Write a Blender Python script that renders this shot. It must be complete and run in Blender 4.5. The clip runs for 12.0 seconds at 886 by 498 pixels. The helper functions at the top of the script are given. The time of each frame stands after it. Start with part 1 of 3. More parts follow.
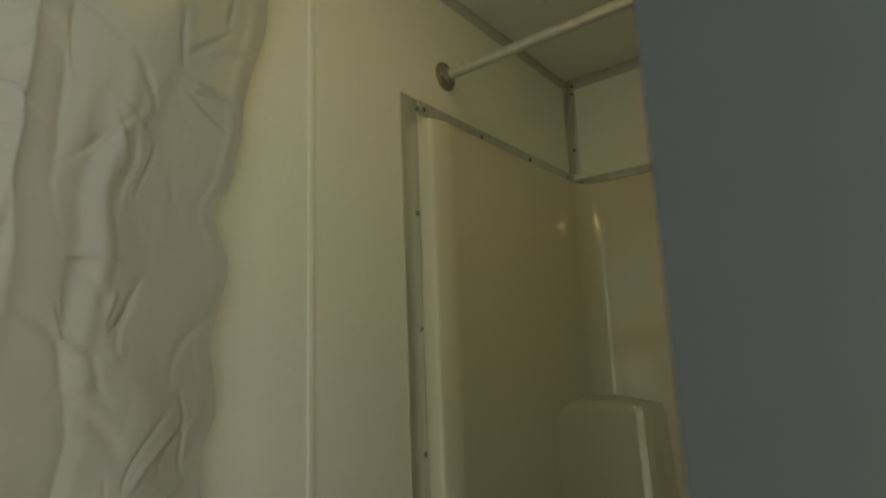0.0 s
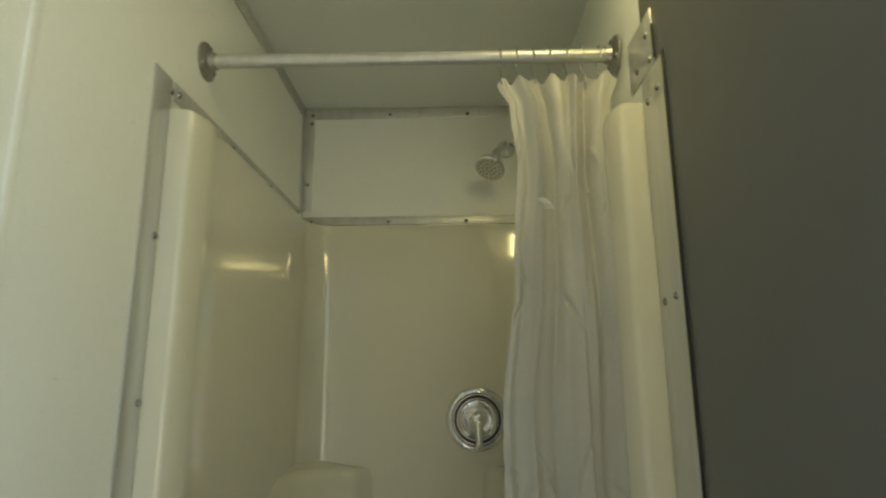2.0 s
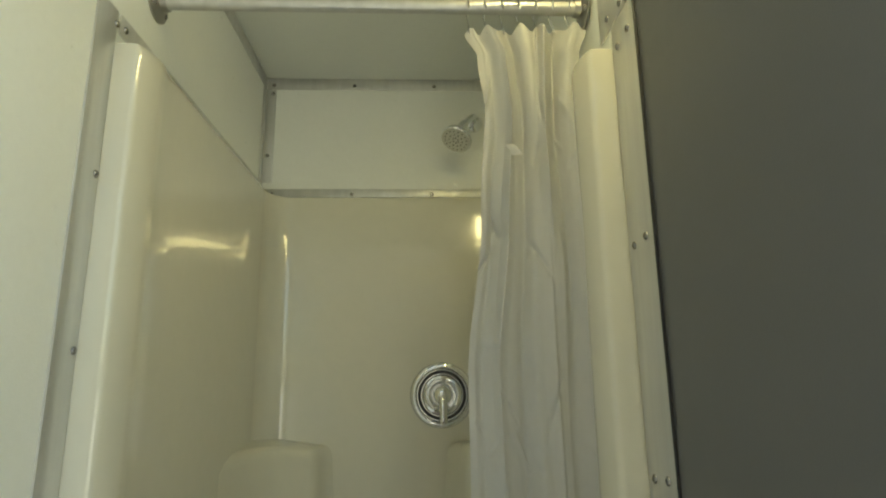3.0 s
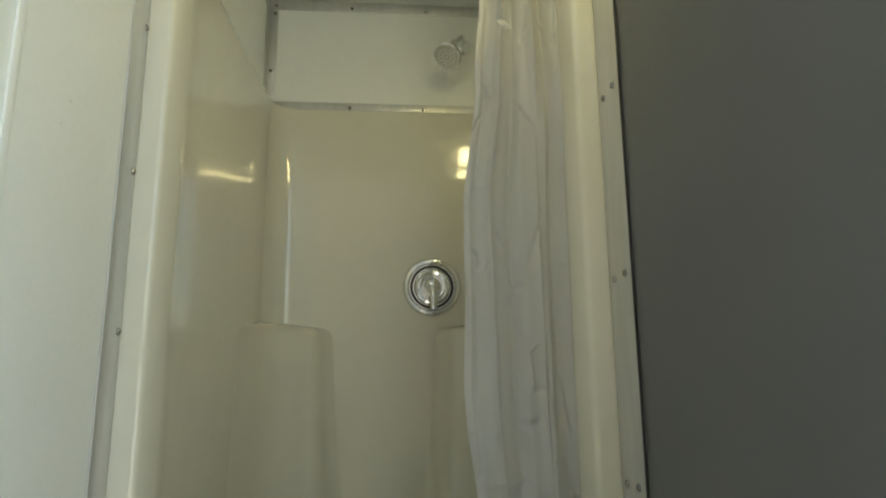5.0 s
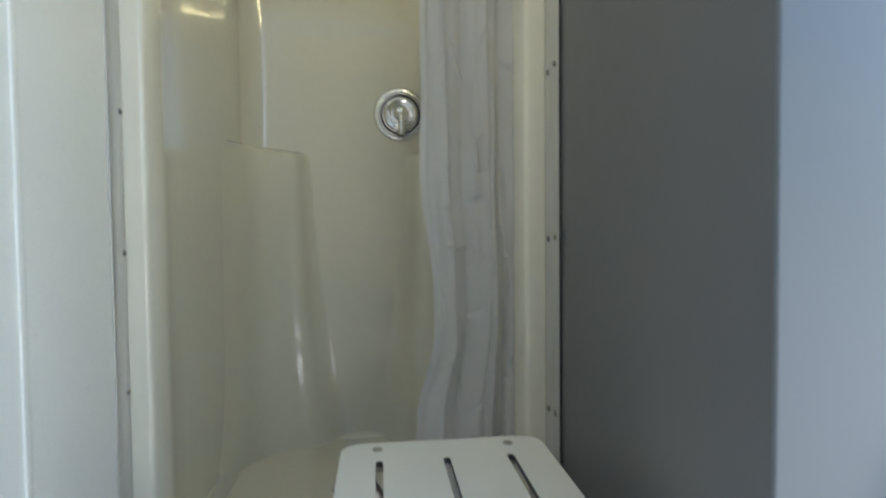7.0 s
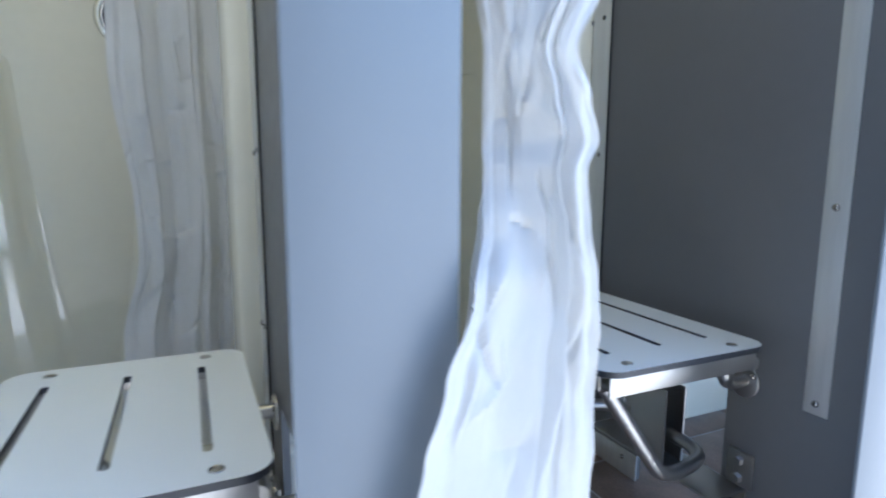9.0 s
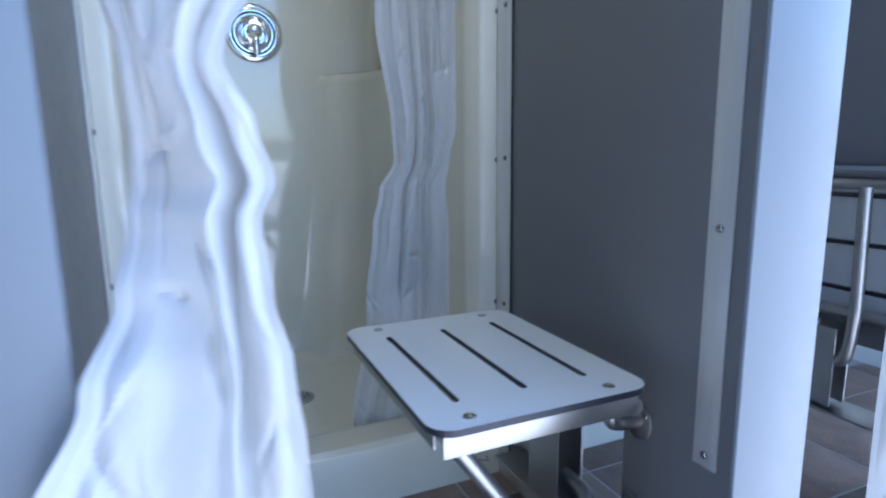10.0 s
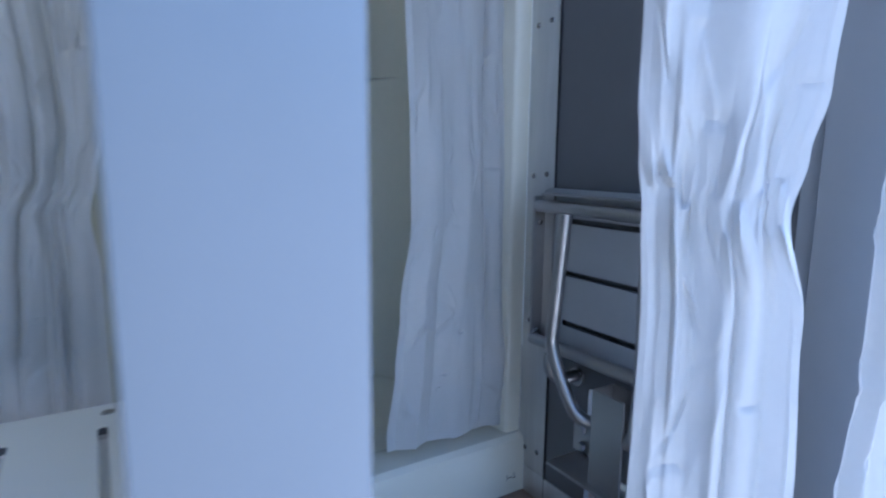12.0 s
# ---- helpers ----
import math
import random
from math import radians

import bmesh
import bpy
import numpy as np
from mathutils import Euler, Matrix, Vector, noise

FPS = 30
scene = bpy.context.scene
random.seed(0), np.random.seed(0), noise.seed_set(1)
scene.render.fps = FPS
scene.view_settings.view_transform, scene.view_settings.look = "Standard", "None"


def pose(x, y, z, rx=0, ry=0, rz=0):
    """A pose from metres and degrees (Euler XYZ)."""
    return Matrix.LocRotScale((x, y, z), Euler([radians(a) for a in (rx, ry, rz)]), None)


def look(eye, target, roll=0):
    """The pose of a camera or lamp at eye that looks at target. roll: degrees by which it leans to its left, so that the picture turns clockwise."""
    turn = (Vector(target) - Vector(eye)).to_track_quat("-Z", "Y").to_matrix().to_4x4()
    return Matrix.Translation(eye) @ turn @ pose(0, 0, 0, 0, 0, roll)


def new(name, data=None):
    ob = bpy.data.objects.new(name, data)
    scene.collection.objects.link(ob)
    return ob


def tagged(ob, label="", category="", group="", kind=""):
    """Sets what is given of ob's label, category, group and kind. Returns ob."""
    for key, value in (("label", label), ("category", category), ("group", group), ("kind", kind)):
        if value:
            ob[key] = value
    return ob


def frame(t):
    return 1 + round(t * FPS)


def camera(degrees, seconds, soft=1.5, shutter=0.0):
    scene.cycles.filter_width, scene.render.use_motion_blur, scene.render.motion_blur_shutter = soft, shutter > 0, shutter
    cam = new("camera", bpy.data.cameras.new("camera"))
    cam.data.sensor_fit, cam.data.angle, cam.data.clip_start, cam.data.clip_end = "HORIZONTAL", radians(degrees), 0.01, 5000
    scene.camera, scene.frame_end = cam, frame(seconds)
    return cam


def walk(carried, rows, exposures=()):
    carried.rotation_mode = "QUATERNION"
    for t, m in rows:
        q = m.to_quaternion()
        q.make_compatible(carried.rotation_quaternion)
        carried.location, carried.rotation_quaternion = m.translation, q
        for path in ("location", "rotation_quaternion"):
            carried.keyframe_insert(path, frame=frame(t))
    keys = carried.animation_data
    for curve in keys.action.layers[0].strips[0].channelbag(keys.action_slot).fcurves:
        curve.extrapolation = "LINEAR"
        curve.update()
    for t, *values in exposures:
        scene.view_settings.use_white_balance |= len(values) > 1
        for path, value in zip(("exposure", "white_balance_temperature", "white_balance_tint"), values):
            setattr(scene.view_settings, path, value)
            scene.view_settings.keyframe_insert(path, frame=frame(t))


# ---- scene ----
cam = camera(76.1, 12.0, soft=2.0, shutter=0.5)
PATH = [
    (0, (-0.029, -0.903, 1.199), (-1.236, 0.653, 1.549), -2.3),
    (0.5, (-0.137, -0.85, 1.237), (-1.154, 0.836, 1.591), -2.1),
    (1, (-0.223, -0.832, 1.267), (-0.993, 0.978, 1.629), -1.5),
    (1.5, (-0.316, -0.845, 1.289), (-0.654, 1.085, 1.688), -0.8),
    (2, (-0.341, -0.831, 1.288), (-0.376, 1.126, 1.702), -0.4),
    (2.5, (-0.32, -0.774, 1.258), (-0.253, 1.179, 1.682), -0.4),
    (3, (-0.339, -0.777, 1.208), (-0.254, 1.175, 1.637), -0.7),
    (3.2, (-0.349, -0.786, 1.178), (-0.25, 1.165, 1.608), -0.8),
    (5, (-0.384, -0.886, 0.96), (-0.22, 1.075, 1.318), -0.5),
    (5.5, (-0.383, -0.919, 0.913), (-0.235, 1.054, 1.204), -0.4),
    (6, (-0.363, -0.959, 0.846), (-0.231, 1.027, 1.047), -0.5),
    (6.5, (-0.352, -0.998, 0.816), (-0.218, 0.996, 0.881), -0.4),
    (6.7, (-0.352, -1.018, 0.803), (-0.2, 0.977, 0.811), -0.5),
    (8.3, (-0.284, -1.114, 0.749), (0.435, 0.731, 0.465), 0.3),
    (8.5, (-0.254, -1.117, 0.75), (0.51, 0.709, 0.464), 0.2),
    (9, (-0.153, -1.116, 0.744), (0.659, 0.688, 0.447), 0.2),
    (9.5, (0.0, -1.121, 0.783), (0.766, 0.694, 0.439), -1.1),
    (10, (0.128, -1.096, 0.783), (0.914, 0.712, 0.442), -0.7),
    (10.5, (0.25, -1.038, 0.779), (1.066, 0.759, 0.454), -0.3),
    (11, (0.389, -0.984, 0.782), (1.254, 0.793, 0.472), -0.2),
    (11.5, (0.499, -0.984, 0.777), (1.497, 0.722, 0.473), -0.0),
    (12, (0.644, -0.963, 0.794), (1.677, 0.721, 0.485), 0.5),
]
EXPOSURE = [(0.0, 0.15, 9600, -3), (0.5, 0.4, 9000, -6), (1.0, 0.72, 8300, -5), (1.5, 0.88, 7900, -5), (2.0, 1.17, 7500, -4), (2.5, 1.45, 7250, -4), (3.2, 1.55, 7200, -4), (5.5, 1.6, 6700, 2), (6.7, 1.75, 6200, 6),
            (8.3, 2.15, 5700, 9), (9.3, 2.3, 5200, 12), (10.2, 2.12, 4900, 15), (11.0, 1.86, 4950, 15), (12.0, 1.92, 4850, 15)]
walk(cam, [(t, look(eye, target, roll)) for t, eye, target, roll in PATH], EXPOSURE)

# ---- sky, sun and lamps ----
world = bpy.data.worlds.new("sky")
scene.world = world
world.use_nodes = True
wn = world.node_tree.nodes
sky = wn.new("ShaderNodeTexSky")
sky.sky_type, sky.sun_disc = "NISHITA", False
sky.sun_elevation, sky.sun_rotation = radians(48), radians(75)
world.node_tree.links.new(sky.outputs[0], wn["Background"].inputs[0])
wn["Background"].inputs[1].default_value = 0.14
sun = new("sun", bpy.data.lights.new("sun", "SUN"))
sun.data.energy, sun.data.angle, sun.data.color = 5.0, radians(0.5), (1.0, 0.94, 0.83)
sun.matrix_world = look((4.3, 1.2, 5.0), (0, 0, 0))


# ---- materials ----
def material(name, colour, rough, metal=0.0, spots=0.06, scale=6.0, bump=0.0, bump_scale=300.0, deep=0.002, coat=0.0, stretch=(1, 1, 1), rough_var=0.08,
             through_light=0.0, random_tone=0.0, fine=0.03):
    """Principled surface with tone and gloss uneven at two scales and a fine relief."""
    m = bpy.data.materials.new(name)
    m.use_nodes = True
    nt = m.node_tree
    n, l = nt.nodes, nt.links
    bsdf = n["Principled BSDF"]
    tc, mp = n.new("ShaderNodeTexCoord"), n.new("ShaderNodeMapping")
    mp.inputs["Scale"].default_value = stretch
    l.new(tc.outputs["Object"], mp.inputs["Vector"])

    def noise_tex(sc, det):
        t = n.new("ShaderNodeTexNoise")
        t.inputs["Scale"].default_value, t.inputs["Detail"].default_value = sc, det
        l.new(mp.outputs[0], t.inputs["Vector"])
        return t

    big, small = noise_tex(scale, 4), noise_tex(scale * 14, 6)
    add = n.new("ShaderNodeMath")
    add.operation = "MULTIPLY_ADD"
    l.new(small.outputs["Fac"], add.inputs[0])
    add.inputs[1].default_value = fine / max(spots, 0.001)
    l.new(big.outputs["Fac"], add.inputs[2])
    value = n.new("ShaderNodeMapRange")
    value.inputs["From Min"].default_value, value.inputs["From Max"].default_value = 0.25, 0.85 + fine / max(spots, 0.001) * 0.5
    value.inputs["To Min"].default_value, value.inputs["To Max"].default_value = 1 - spots, 1 + spots
    l.new(add.outputs[0], value.inputs["Value"])
    hsv = n.new("ShaderNodeHueSaturation")
    hsv.inputs["Color"].default_value = (*colour, 1)
    out = value.outputs["Result"]
    if random_tone:
        info = n.new("ShaderNodeObjectInfo")
        r = n.new("ShaderNodeMapRange")
        r.inputs["To Min"].default_value, r.inputs["To Max"].default_value = 1 - random_tone, 1 + random_tone
        l.new(info.outputs["Random"], r.inputs["Value"])
        mul = n.new("ShaderNodeMath")
        mul.operation = "MULTIPLY"
        l.new(out, mul.inputs[0])
        l.new(r.outputs["Result"], mul.inputs[1])
        out = mul.outputs[0]
    l.new(out, hsv.inputs["Value"])
    l.new(hsv.outputs[0], bsdf.inputs["Base Color"])
    rg = n.new("ShaderNodeMapRange")
    rg.inputs["To Min"].default_value, rg.inputs["To Max"].default_value = max(rough - rough_var, 0.02), rough + rough_var
    l.new(small.outputs["Fac"], rg.inputs["Value"])
    l.new(rg.outputs["Result"], bsdf.inputs["Roughness"])
    bsdf.inputs["Metallic"].default_value = metal
    bsdf.inputs["Coat Weight"].default_value, bsdf.inputs["Coat Roughness"].default_value = coat, 0.03
    if bump:
        relief, b = noise_tex(bump_scale, 2), n.new("ShaderNodeBump")
        b.inputs["Strength"].default_value, b.inputs["Distance"].default_value = bump, deep
        l.new(relief.outputs["Fac"], b.inputs["Height"])
        l.new(b.outputs[0], bsdf.inputs["Normal"])
    if through_light:
        tr, mix = n.new("ShaderNodeBsdfTranslucent"), n.new("ShaderNodeMixShader")
        l.new(hsv.outputs[0], tr.inputs["Color"])
        mix.inputs[0].default_value = through_light
        l.new(bsdf.outputs[0], mix.inputs[1])
        l.new(tr.outputs[0], mix.inputs[2])
        l.new(mix.outputs[0], n["Material Output"].inputs["Surface"])
    return m


WHITE = material("white_wall_panel", (0.85, 0.865, 0.82), 0.31, spots=0.03, bump=0.24, bump_scale=260)
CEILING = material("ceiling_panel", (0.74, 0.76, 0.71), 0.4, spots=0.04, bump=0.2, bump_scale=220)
GREY = material("grey_laminate", (0.132, 0.134, 0.138), 0.36, spots=0.07, scale=3, bump=0.08, bump_scale=500)
POST = material("pale_painted_steel", (0.135, 0.154, 0.174), 0.38, spots=0.03, scale=3, bump=0.05, bump_scale=160)
ALU = material("brushed_aluminium", (0.62, 0.62, 0.60), 0.36, metal=0.6, spots=0.12, scale=9, stretch=(6, 6, 0.5), bump=0.06, bump_scale=200, rough_var=0.12)
STEEL = material("stainless_steel", (0.43, 0.42, 0.405), 0.36, metal=1.0, spots=0.06, scale=12, rough_var=0.05)
CHROME = material("chrome", (0.82, 0.83, 0.84), 0.05, metal=1.0, spots=0.02, rough_var=0.02)
JAMB = material("pale_blue_grey_paint", (0.40, 0.42, 0.45), 0.4, spots=0.03, scale=3)
SCREW = material("screw_steel", (0.32, 0.31, 0.30), 0.24, metal=1.0, spots=0.1, scale=40)
RUBBER = material("dark_rubber", (0.03, 0.03, 0.032), 0.55)
GELCOAT = material("cream_gelcoat", (0.69, 0.665, 0.55), 0.12, spots=0.03, scale=2.5, coat=1.0, rough_var=0.04, bump=0.30, bump_scale=7, deep=0.004)
CLOTH = material("white_curtain_cloth", (0.62, 0.615, 0.60), 0.34, spots=0.03, scale=8, bump=0.12, bump_scale=90, deep=0.001, through_light=0.36)
SEAT = material("white_phenolic", (0.76, 0.77, 0.74), 0.32, spots=0.02, scale=5, fine=0.002, rough_var=0.01)
# Greyer copy of the white phenolic, with the folded plate's shade in its colour.
SHADED_SEAT = material("shaded_white_phenolic", (0.36, 0.37, 0.37), 0.5, spots=0.05, scale=5)
EDGE = material("dark_phenolic_edge", (0.02, 0.022, 0.028), 0.4)
TILE = material("brown_slate_vinyl", (0.175, 0.122, 0.092), 0.42, spots=0.75, scale=11, fine=0.5, bump=0.3, bump_scale=30, random_tone=0.25)
GROUT = material("pale_grout", (0.46, 0.44, 0.41), 0.7, spots=0.15, scale=20)
SHELL = material("trailer_shell", (0.7, 0.7, 0.7), 0.5)
EARTH = material("pale_gravel", (0.50, 0.49, 0.465), 0.9, spots=0.25, scale=0.8, bump=0.6, bump_scale=12)
# Dark matt surface of the added wall that blocks the sky.
SKY_BLOCK = material("sky_block_grey_brown", (0.16, 0.145, 0.12), 0.8, spots=0.15, scale=2.0, bump=0.3, bump_scale=40)
SCRUB = material("distant_scrub", (0.07, 0.08, 0.045), 0.9, spots=0.4, scale=0.2)
GLOW = bpy.data.materials.new("lamp_lens")
GLOW.use_nodes = True
GLOW.node_tree.nodes["Principled BSDF"].inputs["Emission Color"].default_value = (1.0, 0.84, 0.42, 1)
GLOW.node_tree.nodes["Principled BSDF"].inputs["Emission Strength"].default_value = 9.0


# ---- mesh helpers ----
def link(name, bm, mat, parent=None, label="", smooth=True):
    me = bpy.data.meshes.new(name)
    bmesh.ops.recalc_face_normals(bm, faces=bm.faces)
    bm.to_mesh(me)
    bm.free()
    for m in (mat if isinstance(mat, (list, tuple)) else [mat]):
        me.materials.append(m)
    if smooth:
        me.shade_smooth()
        me.set_sharp_from_angle(angle=radians(38))
    ob = new(name, me)
    if parent is not None:
        ob.parent = parent
    if label:
        ob["label"] = label
    return ob


def part(name, bm, mat, parent, label=""):
    return link(name, bm, mat, parent, label)


def thing(name, label, category, group="", kind="", at=(0, 0, 0)):
    ob = new(name)
    ob.location = at
    return tagged(ob, label, category, group, kind)


def box(x0, x1, y0, y1, z0, z1, bevel=0.0, bm=None):
    own = bmesh.new()
    bmesh.ops.create_cube(own, size=1, matrix=Matrix.LocRotScale(((x0 + x1) / 2, (y0 + y1) / 2, (z0 + z1) / 2), None, (x1 - x0, y1 - y0, z1 - z0)))
    if bevel:
        bmesh.ops.bevel(own, geom=own.edges[:], offset=bevel, segments=2, profile=0.5, affect="EDGES")
    if bm is None:
        return own
    tmp = bpy.data.meshes.new("tmp")
    own.to_mesh(tmp)
    own.free()
    bm.from_mesh(tmp)
    bpy.data.meshes.remove(tmp)
    return bm


def smooth_line(points, rounds=3):
    """Corner-cutting of a polyline, ends kept."""
    pts = [Vector(p) for p in points]
    for _ in range(rounds):
        cut = [pts[0]]
        for a, b in zip(pts, pts[1:]):
            cut += [a * 0.75 + b * 0.25, a * 0.25 + b * 0.75]
        pts = cut + [pts[-1]]
    return pts


def tube(points, r, seg=12, rounds=3, bm=None):
    bm = bm or bmesh.new()
    pts = smooth_line(points, rounds) if len(points) > 2 else [Vector(p) for p in points]
    rings, side = [], None
    for i, p in enumerate(pts):
        d = (pts[min(i + 1, len(pts) - 1)] - pts[max(i - 1, 0)]).normalized()
        if side is None:
            side = d.orthogonal().normalized()
        side = (side - d * side.dot(d)).normalized()
        up = d.cross(side)
        rings.append([bm.verts.new(p + (side * math.cos(a) + up * math.sin(a)) * r) for a in [2 * math.pi * k / seg for k in range(seg)]])
    for a, b in zip(rings, rings[1:]):
        for k in range(seg):
            bm.faces.new((a[k], a[(k + 1) % seg], b[(k + 1) % seg], b[k]))
    bm.faces.new(rings[0])
    bm.faces.new(rings[-1][::-1])
    return bm


def lathe(profile, m=Matrix(), seg=32, bm=None):
    """Turn (radius, height) pairs round z, then move by m."""
    bm = bm or bmesh.new()
    rings = []
    for r, h in profile:
        if r < 1e-6:
            rings.append([bm.verts.new(m @ Vector((0, 0, h)))])
        else:
            rings.append([bm.verts.new(m @ Vector((r * math.cos(a), r * math.sin(a), h))) for a in [2 * math.pi * k / seg for k in range(seg)]])
    for a, b in zip(rings, rings[1:]):
        for k in range(seg):
            q = [a[k % len(a)], a[(k + 1) % len(a)], b[(k + 1) % len(b)], b[k % len(b)]]
            q = list(dict.fromkeys(q))
            if len(q) > 2:
                bm.faces.new(q)
    return bm


def plate(outline, holes, thick):
    """Flat plate with holes in the xy plane, its top at z 0. Sides take the second material."""
    bm = bmesh.new()
    edges = []
    for loop in [outline] + holes:
        vs = [bm.verts.new((x, y, 0)) for x, y in loop]
        edges += [bm.edges.new((vs[i], vs[(i + 1) % len(vs)])) for i in range(len(vs))]
    got = bmesh.ops.triangle_fill(bm, use_beauty=True, use_dissolve=False, edges=edges)
    faces = [f for f in got["geom"] if isinstance(f, bmesh.types.BMFace)]
    low = bmesh.ops.extrude_face_region(bm, geom=faces)
    bmesh.ops.translate(bm, vec=(0, 0, -thick), verts=[v for v in low["geom"] if isinstance(v, bmesh.types.BMVert)])
    bmesh.ops.recalc_face_normals(bm, faces=bm.faces)
    for f in bm.faces:
        f.material_index = 0 if abs(f.normal.z) > 0.5 else 1
    return bm


def rounded(x0, x1, y0, y1, r, seg=6):
    pts = []
    for cx, cy, a0 in ((x1 - r, y1 - r, 0), (x0 + r, y1 - r, 90), (x0 + r, y0 + r, 180), (x1 - r, y0 + r, 270)):
        pts += [(cx + r * math.cos(radians(a0 + 90 * k / seg)), cy + r * math.sin(radians(a0 + 90 * k / seg))) for k in range(seg + 1)]
    return pts


_screw = None


def screw(place, normal, parent, name="screw"):
    """Pan-head screw with its head on place."""
    global _screw
    if _screw is None:
        b = lathe([(0.0, 0.0035), (0.003, 0.0033), (0.0052, 0.002), (0.006, 0.0), (0.006, -0.001)], seg=10)
        _screw = link(name, b, SCREW, parent)
        ob = _screw
    else:
        ob = new(name, _screw.data)
        ob.parent = parent
    ob.matrix_basis = Matrix.Translation(place) @ Vector(normal).to_track_quat("Z", "Y").to_matrix().to_4x4()
    return ob


# ---- setting ----
FL, CE = 0.03, 2.092
XL, YB, YF = -0.80, 0.817, -0.70
FACES = (-0.033, 0.742, 1.458)
THICK = 0.013
POSTS = ((-0.090, 0.050), (0.646, 0.762), (1.442, 1.556))
XR = 2.24

link_floor = tagged(link("floor", box(XL, XR, YF + 0.005, YB, FL - 0.06, FL - 0.0012), GROUT, smooth=False), "floor of brown slate-look vinyl tiles with pale joints", "floor", kind="structure")
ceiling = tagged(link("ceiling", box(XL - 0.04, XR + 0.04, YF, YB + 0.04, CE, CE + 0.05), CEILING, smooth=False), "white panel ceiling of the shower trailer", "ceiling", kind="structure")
wall_left = tagged(link("wall_west", box(XL - 0.04, XL, YF - 0.12, YB + 0.04, FL - 0.06, CE), WHITE, smooth=False), "white textured panel wall with a vertical batten", "wall", kind="structure")
seam = bmesh.new()
box(XL + 0.0002, XL + 0.0035, -0.289, -0.275, FL, CE - 0.04, 0.001, seam)
part("joint_batten", seam, WHITE, wall_left, "narrow white joint batten")
wall_back = tagged(link("wall_north", box(XL, XR, YB, YB + 0.04, FL - 0.06, CE), WHITE, smooth=False), "white panel wall above the shower surrounds", "wall", kind="structure")
wall_right = tagged(link("wall_east", box(XR, XR + 0.04, YF, YB + 0.04, FL - 0.06, CE), WHITE, smooth=False), "plain white end wall of the trailer", "wall", kind="structure")
header = tagged(link("wall_south", box(XL, XR, YF, YF + 0.05, 2.08, CE - 0.001), WHITE, smooth=False), "white header above the open stall fronts", "wall", kind="structure")
chassis = tagged(link("trim_skirt", box(XL - 0.04, XR + 0.04, YF, YB + 0.04, -0.621, FL - 0.062), SHELL, smooth=False), "white trailer skirt below the floor", "skirt", kind="structure")
ground = tagged(link("ground", box(-400, 400, -400, 400, -0.75, -0.62), EARTH, smooth=False), "pale gravel yard in sunshine", "ground", kind="structure")
# Unseen wall, added to keep sky light and reflections out of the first stall.
tagged(link("wall_opposite", box(-3.4, -0.12, -2.55, -2.33, -0.62, 2.75, 0.01), SKY_BLOCK), "unseen plain grey-brown wall added to block sky light from the first stall", "wall", kind="structure")
bank = bmesh.new()
ring = [(math.cos(a), math.sin(a)) for a in [2 * math.pi * k / 96 for k in range(96)]]
low = [bm_v for bm_v in [bank.verts.new((90 * c, 90 * s_, -0.62)) for c, s_ in ring]]
high = [bank.verts.new((92 * c, 92 * s_, 3.0 + 2.2 * noise.noise(Vector((c * 9, s_ * 9, 0))))) for c, s_ in ring]
for k in range(96):
    bank.faces.new((low[k], low[(k + 1) % 96], high[(k + 1) % 96], high[k]))
tagged(link("backdrop", bank, SCRUB), "far low bank of dark scrub", "backdrop", kind="structure")


